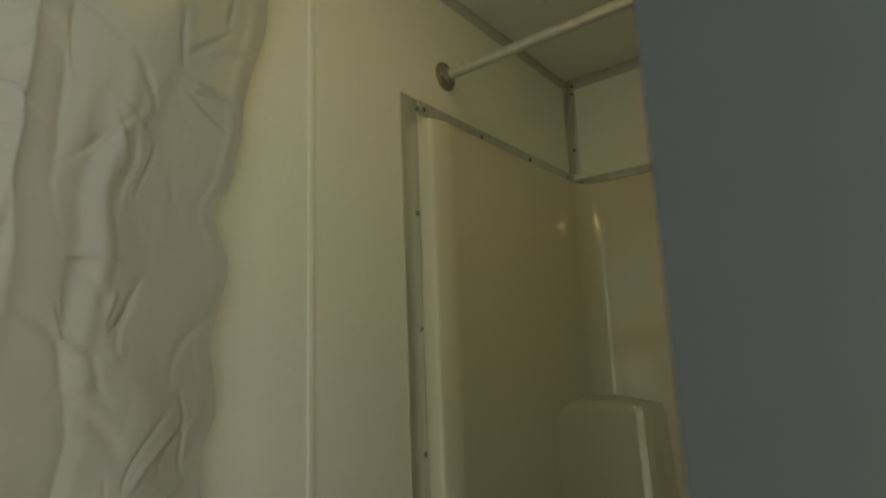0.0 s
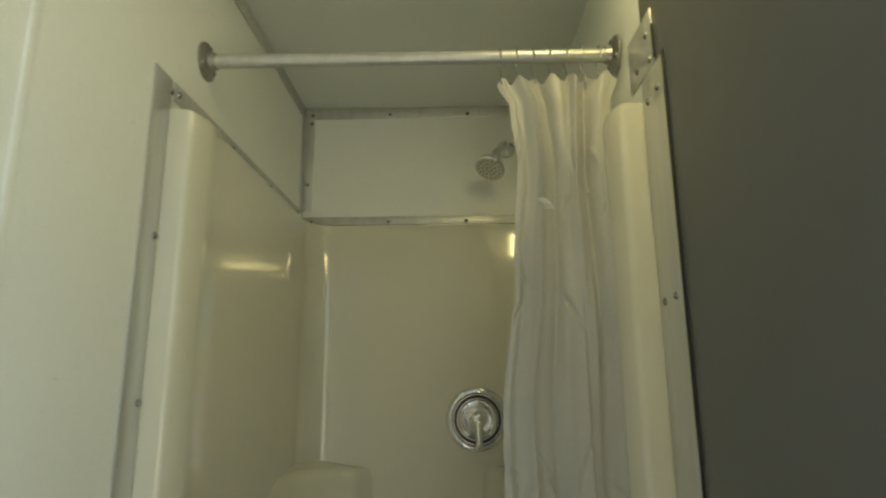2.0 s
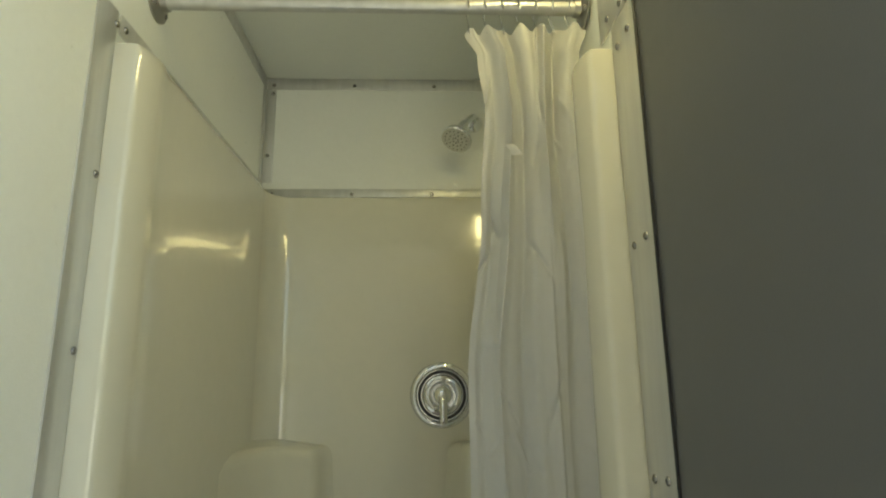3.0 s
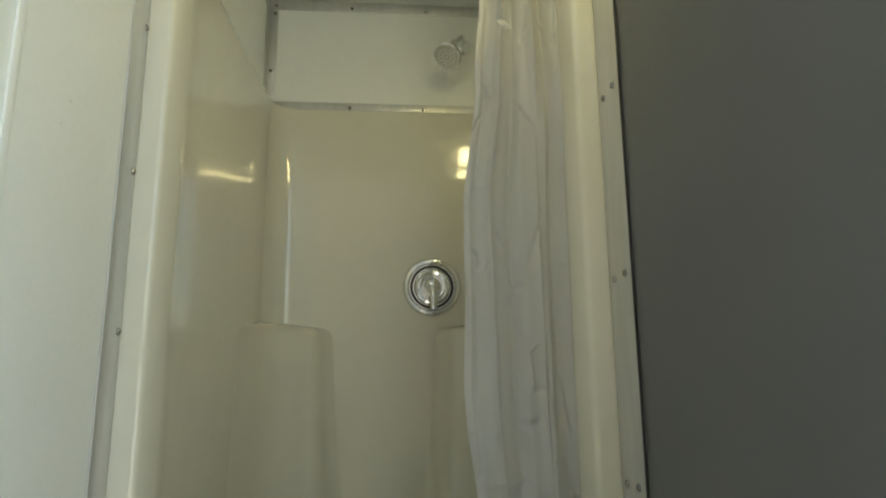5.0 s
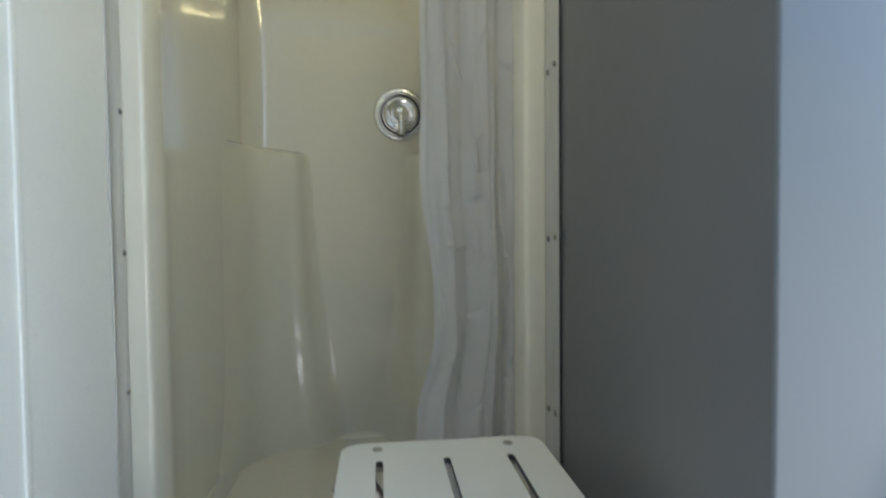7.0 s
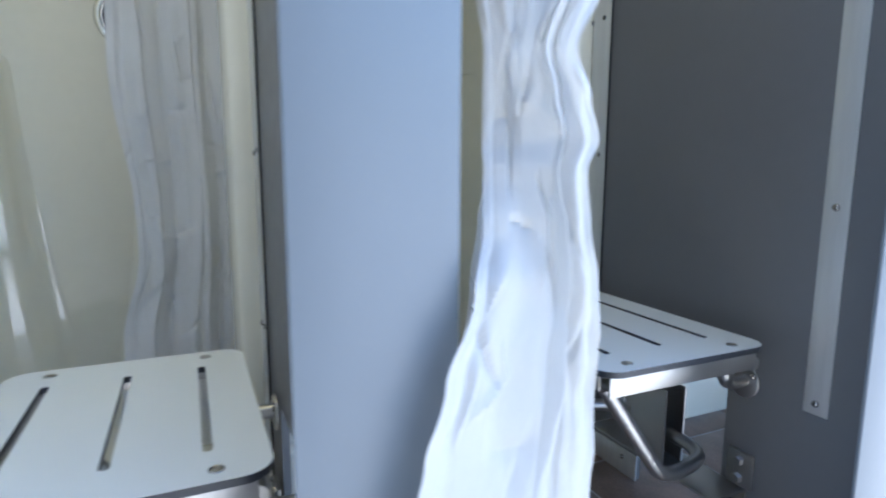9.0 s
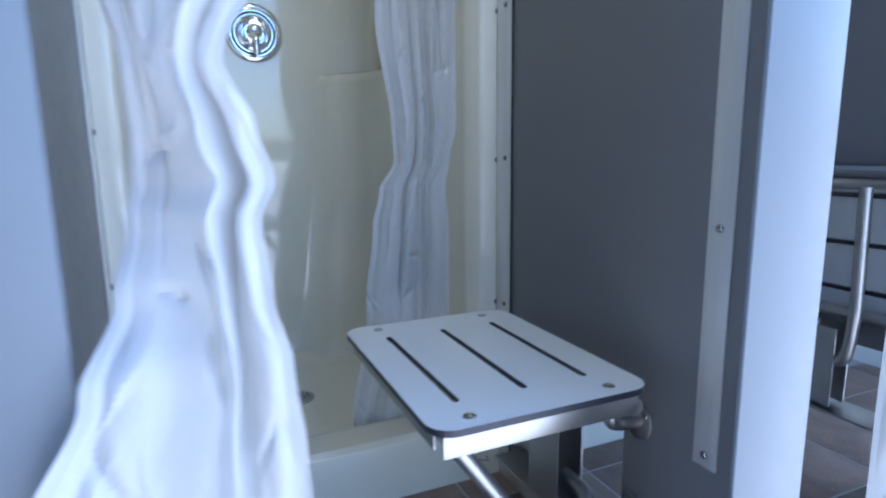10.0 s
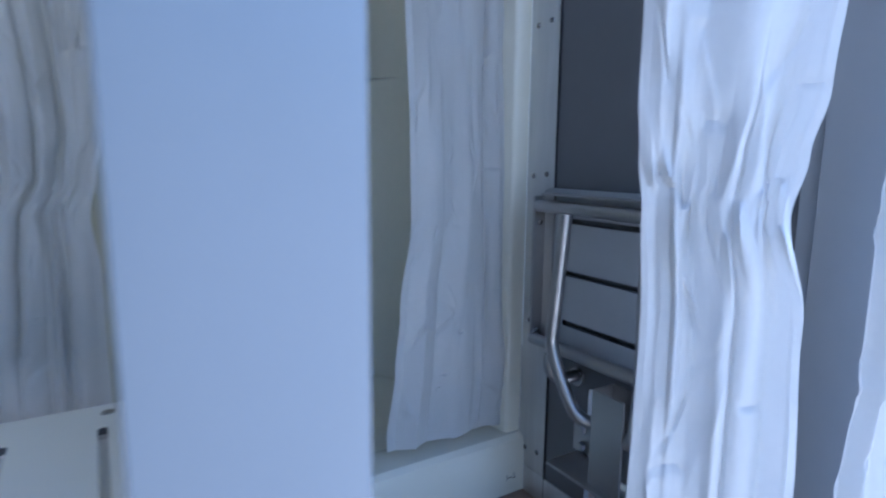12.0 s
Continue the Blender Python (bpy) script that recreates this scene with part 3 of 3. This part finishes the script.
    # panels lean over so that folds overlap
    squeeze = u + 0.35 / (4 * math.pi * folds) * np.sin(2 * math.pi * k) * (1 - 0.5 * top) * np.sin(math.pi * np.clip(u * 3, 0, 0.5)) * np.sin(math.pi * np.clip((1 - u) * 3, 0, 0.5))
    squeeze = squeeze + (u - 0.5) * 0.10 * lattice_noise(z * 3.5 + u, z * 0 + 0.5, seed + 50)
    flat = start + along * squeeze[..., None] + across * d[..., None]
    drop = z.copy()
    drop[0] += 0.008 * lattice_noise(u * 4, z, seed + 60)[0]
    drop += top_wave * (np.cos(2 * math.pi * (u * max(hooks, 1) - 0.4)) - 0.4) * np.clip((z - z1 + 0.07) / 0.07, 0, 1)
    bm = bmesh.new()
    grid = [[bm.verts.new((flat[j, i, 0] - off.x, flat[j, i, 1] - off.y, drop[j, i] - off.z)) for i in range(nu + 1)] for j in range(nv + 1)]
    for low, high in zip(grid, grid[1:]):
        for i in range(nu):
            bm.faces.new((low[i], low[i + 1], high[i + 1], high[i]))
    part("cloth", bm, CLOTH, root, "white cloth in loose folds")
    for h in range(hooks):
        u = (h + 0.4) / hooks
        ax, ay, bx, by = lerp(edge, z1)
        x = ax + (bx - ax) * u
        ring = [(x - off.x, 0.125 - off.y + 0.018 * math.cos(a), 1.853 - z0 - 0.003 + 0.020 * math.sin(a)) for a in [radians(g) for g in range(-60, 211, 30)]]
        ring = [(x - off.x, (ay + by) / 2 - off.y, z1 - z0 - 0.012)] + ring
        part("hook", tube(ring, 0.0018, 6, 1), CHROME, root, "chrome wire hook")
    return root


curtain("white shower curtain drawn aside on its rod, slightly creased", [
    (0.17, -0.305, 0.10, -0.085, 0.09), (0.40, -0.278, 0.08, -0.072, 0.08), (0.57, -0.245, 0.075, -0.07, 0.075), (0.68, -0.246, 0.075, -0.066, 0.075), (0.93, -0.268, 0.07, -0.066, 0.07),
    (1.2, -0.268, 0.07, -0.068, 0.07), (1.45, -0.240, 0.075, -0.075, 0.07), (1.63, -0.228, 0.09, -0.078, 0.08), (1.74, -0.240, 0.10, -0.066, 0.09), (1.80, -0.262, 0.11, -0.050, 0.10)], 3, 0.015, 3, hooks=7, top_wave=0.007, crumple=0.0044, gather=0.50, puckers=0.008, creases=60)
curtain("white shower curtain drawn aside, pinched at half height", [
    (0.14, 0.42, 0.11, 0.62, 0.10), (0.45, 0.453, 0.07, 0.642, 0.06), (0.62, 0.474, 0.066, 0.640, 0.06), (0.70, 0.490, 0.065, 0.632, 0.06), (0.765, 0.524, 0.06, 0.645, 0.06), (0.84, 0.520, 0.06, 0.662, 0.06),
    (1.06, 0.492, 0.065, 0.668, 0.065), (1.5, 0.49, 0.08, 0.69, 0.07), (1.80, 0.50, 0.11, 0.715, 0.10)], 3, 0.014, 8, hooks=7, top_wave=0.007, crumple=0.0042, gather=0.73, puckers=0.010, creases=50)
curtain("white shower curtain hanging into the shower pan", [
    (0.185, 1.13, 0.04, 1.43, 0.03), (0.36, 1.15, 0.04, 1.43, 0.03), (0.48, 1.165, 0.045, 1.43, 0.035), (0.68, 1.192, 0.05, 1.425, 0.04), (1.1, 1.185, 0.06, 1.42, 0.05), (1.80, 1.20, 0.11, 1.43, 0.10)], 3, 0.010, 13, hooks=7, top_wave=0.007, crumple=0.0048, creases=60)
curtain("white entrance curtain pushed against the white panel wall, creased", [
    (0.08, -0.745, -0.80, -0.765, -0.46), (0.9, -0.745, -0.80, -0.765, -0.475), (1.06, -0.745, -0.80, -0.765, -0.492), (1.13, -0.745, -0.80, -0.765, -0.468), (1.22, -0.745, -0.80, -0.765, -0.486), (1.33, -0.745, -0.80, -0.765, -0.464),
    (1.40, -0.745, -0.80, -0.765, -0.485), (1.47, -0.745, -0.80, -0.765, -0.458), (1.55, -0.745, -0.80, -0.768, -0.442), (1.75, -0.745, -0.80, -0.768, -0.398), (1.90, -0.745, -0.80, -0.765, -0.38)],
    2, 0.011, 22, creases=150, crumple=0.0042, nu=220, group="entrance curtains", full=1.3)
curtain("white entrance curtain bunched beside the end post, flaring at the foot", [
    (0.07, -0.055, -0.745, 0.222, -0.69), (0.29, -0.045, -0.745, 0.207, -0.695), (0.44, -0.018, -0.742, 0.192, -0.70), (0.51, 0.003, -0.74, 0.190, -0.705), (0.57, 0.024, -0.735, 0.186, -0.71), (0.64, 0.056, -0.725, 0.180, -0.712), (0.69, 0.075, -0.70, 0.170, -0.714), (0.74, 0.083, -0.68, 0.164, -0.715), (0.765, 0.086, -0.67, 0.174, -0.715), (0.80, 0.088, -0.665, 0.164, -0.715),
    (0.84, 0.088, -0.665, 0.148, -0.715), (0.89, 0.080, -0.665, 0.170, -0.715), (1.35, 0.085, -0.655, 0.175, -0.69), (1.90, 0.07, -0.62, 0.22, -0.63)], 1, 0.016, 34, creases=110, crumple=0.0085, gather=0.84, puckers=0.009, low_crumple=1.5, group="entrance curtains")
curtain("white entrance curtain bunched in the open stall front, gathered and creased", [
    (0.07, 1.115, -0.59, 1.222, -0.708), (0.45, 1.11, -0.585, 1.216, -0.702), (0.64, 1.110, -0.587, 1.209, -0.697), (0.745, 1.107, -0.585, 1.193, -0.684), (0.80, 1.103, -0.582, 1.203, -0.690), (0.86, 1.100, -0.58, 1.212, -0.698), (1.0, 1.104, -0.577, 1.222, -0.706), (1.90, 1.09, -0.58, 1.25, -0.69)],
    3, 0.012, 57, creases=50, crumple=0.0052, gather=0.755, puckers=0.020, group="entrance curtains")
curtain("loose white curtain end beside the farther post", [
    (0.07, 1.325, -0.70, 1.43, -0.71), (0.34, 1.335, -0.70, 1.43, -0.71), (0.6, 1.362, -0.70, 1.435, -0.71), (0.95, 1.395, -0.69, 1.435, -0.70), (1.9, 1.405, -0.64, 1.44, -0.64)],
    2, 0.014, 66, creases=60, crumple=0.004, nu=80, group="entrance curtains")


# ---- fold-down seats ----
def seat(face, ztop, folded, label):
    """Slotted seat on a stainless frame. x runs towards the partition, at x 0."""
    yc = -0.31 if ztop > 0.43 else -0.318
    root = thing("shower_bench", label, "bench", "fold-down seats", at=(face, yc, ztop))
    hinge = Vector((-0.055, 0, -0.04))

    def turn(p):
        p = Vector(p)
        if not folded:
            return p
        d = p - hinge
        return Vector((hinge.x + d.z, p.y + 0.025, hinge.z - d.x))

    def moved(bm):
        for v in bm.verts:
            v.co = turn(v.co)
        return bm

    slots = [rounded(x - 0.0055, x + 0.0055, -0.148, 0.145, 0.0052, 4) for x in (-0.319, -0.214, -0.112)]
    # Folded up, the white plate is coloured grey to stand for its shade.
    part("seat_plate", moved(plate(rounded(-0.381, -0.046, -0.218, 0.222, 0.034), slots, 0.0095)), [SHADED_SEAT if folded else SEAT, EDGE], root, "white slotted plate with its shade put into a greyer colour" if folded else "white slotted plate with a dark edge")
    for x in (-0.322, -0.105):
        for y in (-0.192, 0.192):
            b = lathe([(0.0, 0.0004), (0.0045, 0.0004), (0.0065, 0.0016), (0.0085, 0.0012), (0.009, -0.001)], Matrix.Translation((x, y, 0)), 14)
            part("plate_screw", moved(b), STEEL, root, "steel countersunk screw")
    for y in (-0.205, 0.205):
        part("side_bar", moved(box(-0.365, -0.065, y - 0.0025, y + 0.0025, -0.042, -0.010, 0.001)), STEEL, root, "flat stainless bar")
        part("side_flange", moved(box(-0.365, -0.065, min(y, y * 0.86), max(y, y * 0.86), -0.0130, -0.0099)), STEEL, root)
    if folded:
        for z in (0.216, -0.012):
            screw((-0.041, 0.2272, z), (0, -1, 0), root, "bar_screw")
    part("outer_tube", moved(tube([(-0.345, -0.205, -0.030), (-0.345, 0.205, -0.030)], 0.0125)), STEEL, root, "stainless tube")
    part("outer_bar", moved(box(-0.371, -0.367, -0.19, 0.19, -0.036, -0.010, 0.001)), STEEL, root, "flat stainless bar")
    part("hinge_tube", moved(tube([(-0.066, -0.205, -0.034), (-0.066, 0.205, -0.034)], 0.0125)), STEEL, root, "stainless tube")
    rim = 0.65 if folded else 1.0
    for s_ in (-1, 1):
        y = s_ * 0.155
        part("hinge_arm", tube([(-0.066, y, -0.040), (-0.068, y, -0.075), (-0.045, y - 0.012 * s_, -0.092), (-0.002, y - 0.012 * s_, -0.092)], 0.0125), STEEL, root, "bent stainless tube")
        m = Matrix.Translation((0, y - 0.012 * s_, -0.095)) @ Matrix.Rotation(radians(-90), 4, "Y")
        fl = part("wall_flange", lathe([(0.0, 0.0055), (0.028 * rim, 0.0055), (0.03 * rim, 0.004), (0.03 * rim, 0.0005)], m, 24), STEEL, root, "round stainless flange")
        for dy, dz in ((-0.018 * rim, 0.014 * rim), (0.018 * rim, -0.014 * rim)):
            screw((-0.0055, y - 0.012 * s_ + dy, -0.095 + dz), (-1, 0, 0), fl)
        if folded:
            w = 1.0 if s_ > 0 else 0.70
            leg = [(-0.085, 0.108 * s_ * w, 0.245), (-0.092, 0.122 * s_ * w, 0.03), (-0.094, 0.126 * s_ * w, -0.01), (-0.085, 0.075 * s_, -0.115), (-0.075, 0.055 * s_, -0.135), (-0.055, 0.035 * s_, -0.14)]
        else:
            leg = [(-0.335, 0.16 * s_, -0.045), (-0.235, 0.16 * s_, -0.185), (-0.205, 0.158 * s_, -0.222), (-0.15, 0.150 * s_, -0.232), (-0.075, 0.125 * s_, -0.236), (-0.055, 0.085 * s_, -0.236), (-0.056, 0.03 * s_, -0.236)]
        part("leg", tube(leg, 0.0125, rounds=2), STEEL, root, "bent stainless tube")
    up = 0.030 if folded else -0.015
    z0, z1 = (-0.240, -0.062) if folded else (-0.293, -0.140)
    bm = bmesh.new()
    outline = [(-0.084, -0.044), (-0.081, -0.044), (-0.081, 0.041), (-0.033, 0.041), (-0.033, -0.044), (-0.030, -0.044), (-0.030, 0.044), (-0.084, 0.044)]
    outline = [(x, 0.8 * y - 0.012) for x, y in outline] if folded else outline
    ye = 0.13 if folded else 0.165
    low, high = [[bm.verts.new((x, y, z)) for x, y in outline] for z in (z0, z1)]
    for k in range(8):
        n = (k + 1) % 8
        bm.faces.new((low[k], low[n], high[n], high[k]))
    bm.faces.new(low[::-1])
    bm.faces.new(high)
    part("support_box", bm, STEEL, root, "upright stainless channel")
    rail = part("wall_rail", box(-0.09, -0.004, -0.165, ye, -0.284 + up, -0.2785 + up, 0.001), STEEL, root, "stainless angle rail")
    part("rail_lip", box(-0.0038, -0.0006, -0.165, ye, -0.31 + up, -0.2788 + up, 0.0008), STEEL, rail)
    for y in (-0.15, ye - 0.015):
        b = part("bolt_plate", box(-0.006, -0.0005, y - 0.026, y + 0.026, -0.2782 + up, -0.212 + up, 0.001), STEEL, root, "square stainless mounting plate")
        for z in (-0.228 + up, -0.262 + up):
            part("bolt", lathe([(0.0, 0.009), (0.008, 0.009), (0.0095, 0.007), (0.0095, 0.0005)], Matrix.Translation((-0.006, y, z)) @ Matrix.Rotation(radians(-90), 4, "Y"), 6), STEEL, b)
    return root


seat(FACES[0] - 0.004, 0.424, False, "white slotted fold-down shower seat on a stainless frame, lowered")
seat(FACES[1], 0.456, False, "white slotted fold-down shower seat on a stainless frame, lowered")
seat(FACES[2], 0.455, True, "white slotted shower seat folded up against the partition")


# ---- small marks and fittings ----
def curtain_fittings():
    """A care tag and a magnet button on the shower curtains."""
    cloths = [o for o in bpy.data.objects if o.name.startswith("shower_curtain")]
    cloths.sort(key=lambda o: (o.location.y < -0.3, o.location.x))
    first, third = cloths[0], cloths[2]
    bm = bmesh.new()
    rows = [[bm.verts.new((x + 0.004 * k, -0.002 * math.sin(k * 1.1) + 0.05 * dy, -0.006 * k)) for x, dy in ((0, 0), (0.008, -0.04), (0.016, 0.0))] for k in range(4)]
    for a, b in zip(rows, rows[1:]):
        for k in range(2):
            bm.faces.new((a[k], a[k + 1], b[k + 1], b[k]))
    tag = part("care_tag", bm, CLOTH, first, "small white care tag")
    tag.location = Vector((-0.205, 0.044, 1.555)) - first.location
    button = part("magnet_button", lathe([(0.0, 0.003), (0.006, 0.003), (0.008, 0.0)], Matrix.Rotation(radians(90), 4, "X"), 14), ALU, third, "grey hem magnet")
    third_cloth = next(o for o in third.children if o.name.startswith("cloth"))
    spot = Vector((1.250, 0.0, 0.30)) - third.location
    near = [v.co.y for v in third_cloth.data.vertices if abs(v.co.x - spot.x) < 0.009 and abs(v.co.z - spot.z) < 0.009]
    button.location = (spot.x, min(near), spot.z)


curtain_fittings()


def pen_marks(x, stall):
    """Short dark strokes on the front of the pan."""
    bm = bmesh.new()
    for k, (dx, dz, w, h) in enumerate(((0.0, 0.0, 0.002, 0.012), (0.005, 0.004, 0.010, 0.002), (0.018, 0.001, 0.008, 0.002), (0.019, 0.006, 0.002, 0.008))):
        box(x + dx, x + dx + w, -0.0128, -0.0119, FL + 0.035 + dz, FL + 0.035 + dz + h, 0, bm)
    for v in bm.verts:
        v.co -= stall.location
    part("pen_mark", bm, RUBBER, stall, "dark pen strokes")


stalls = sorted((o for o in bpy.data.objects if o.name.startswith("shower_stall")), key=lambda o: o.location.x)
pen_marks(0.685, stalls[1])
pen_marks(1.405, stalls[2])


# ---- ceiling lamps ----
def ceiling_lamp(x, y, half):
    """Slim batten light along the stall, out of view."""
    root = thing("ceiling_light", "unseen slim warm batten light on the stall ceiling", "ceiling light", "ceiling lights", at=(x, y, CE))
    part("housing", box(-0.045, 0.045, -half - 0.015, half + 0.015, -0.014, -0.0005, 0.003), POST, root, "pale metal housing")
    part("lens", box(-0.035, 0.035, -half, half, -0.026, -0.0145, 0.005), GLOW, root, "glowing lens")


ceiling_lamp(-0.115, -0.27, 0.225)
# This second lamp is added as fill, to brighten the middle stall.
ceiling_lamp(0.42, -0.30, 0.16)


# ---- floor tiles ----
def floor_tiles():
    size, gap = 0.305, 0.005
    shared = {}
    gx = 0.625 - size * 5
    for i in range(11):
        for j in range(4):
            x0, x1 = gx + size * i + gap / 2, gx + size * (i + 1) - gap / 2
            y0, y1 = -0.10 - size * 2 + size * j + gap / 2, -0.10 - size + size * j - gap / 2
            x0, x1, y0, y1 = max(x0, XL + 0.002), min(x1, XR - 0.002), max(y0, YF + 0.006), min(y1, 0.05)
            if x1 - x0 < 0.02 or y1 - y0 < 0.02:
                continue
            key = (round(x1 - x0, 3), round(y1 - y0, 3))
            if key not in shared:
                shared[key] = link("floor_tile", box(-(x1 - x0) / 2, (x1 - x0) / 2, -(y1 - y0) / 2, (y1 - y0) / 2, -0.004, 0.0, 0.0006), TILE, link_floor)
                ob = shared[key]
            else:
                ob = new("floor_tile", shared[key].data)
                ob.parent = link_floor
            ob.location = ((x0 + x1) / 2, (y0 + y1) / 2, FL)


floor_tiles()
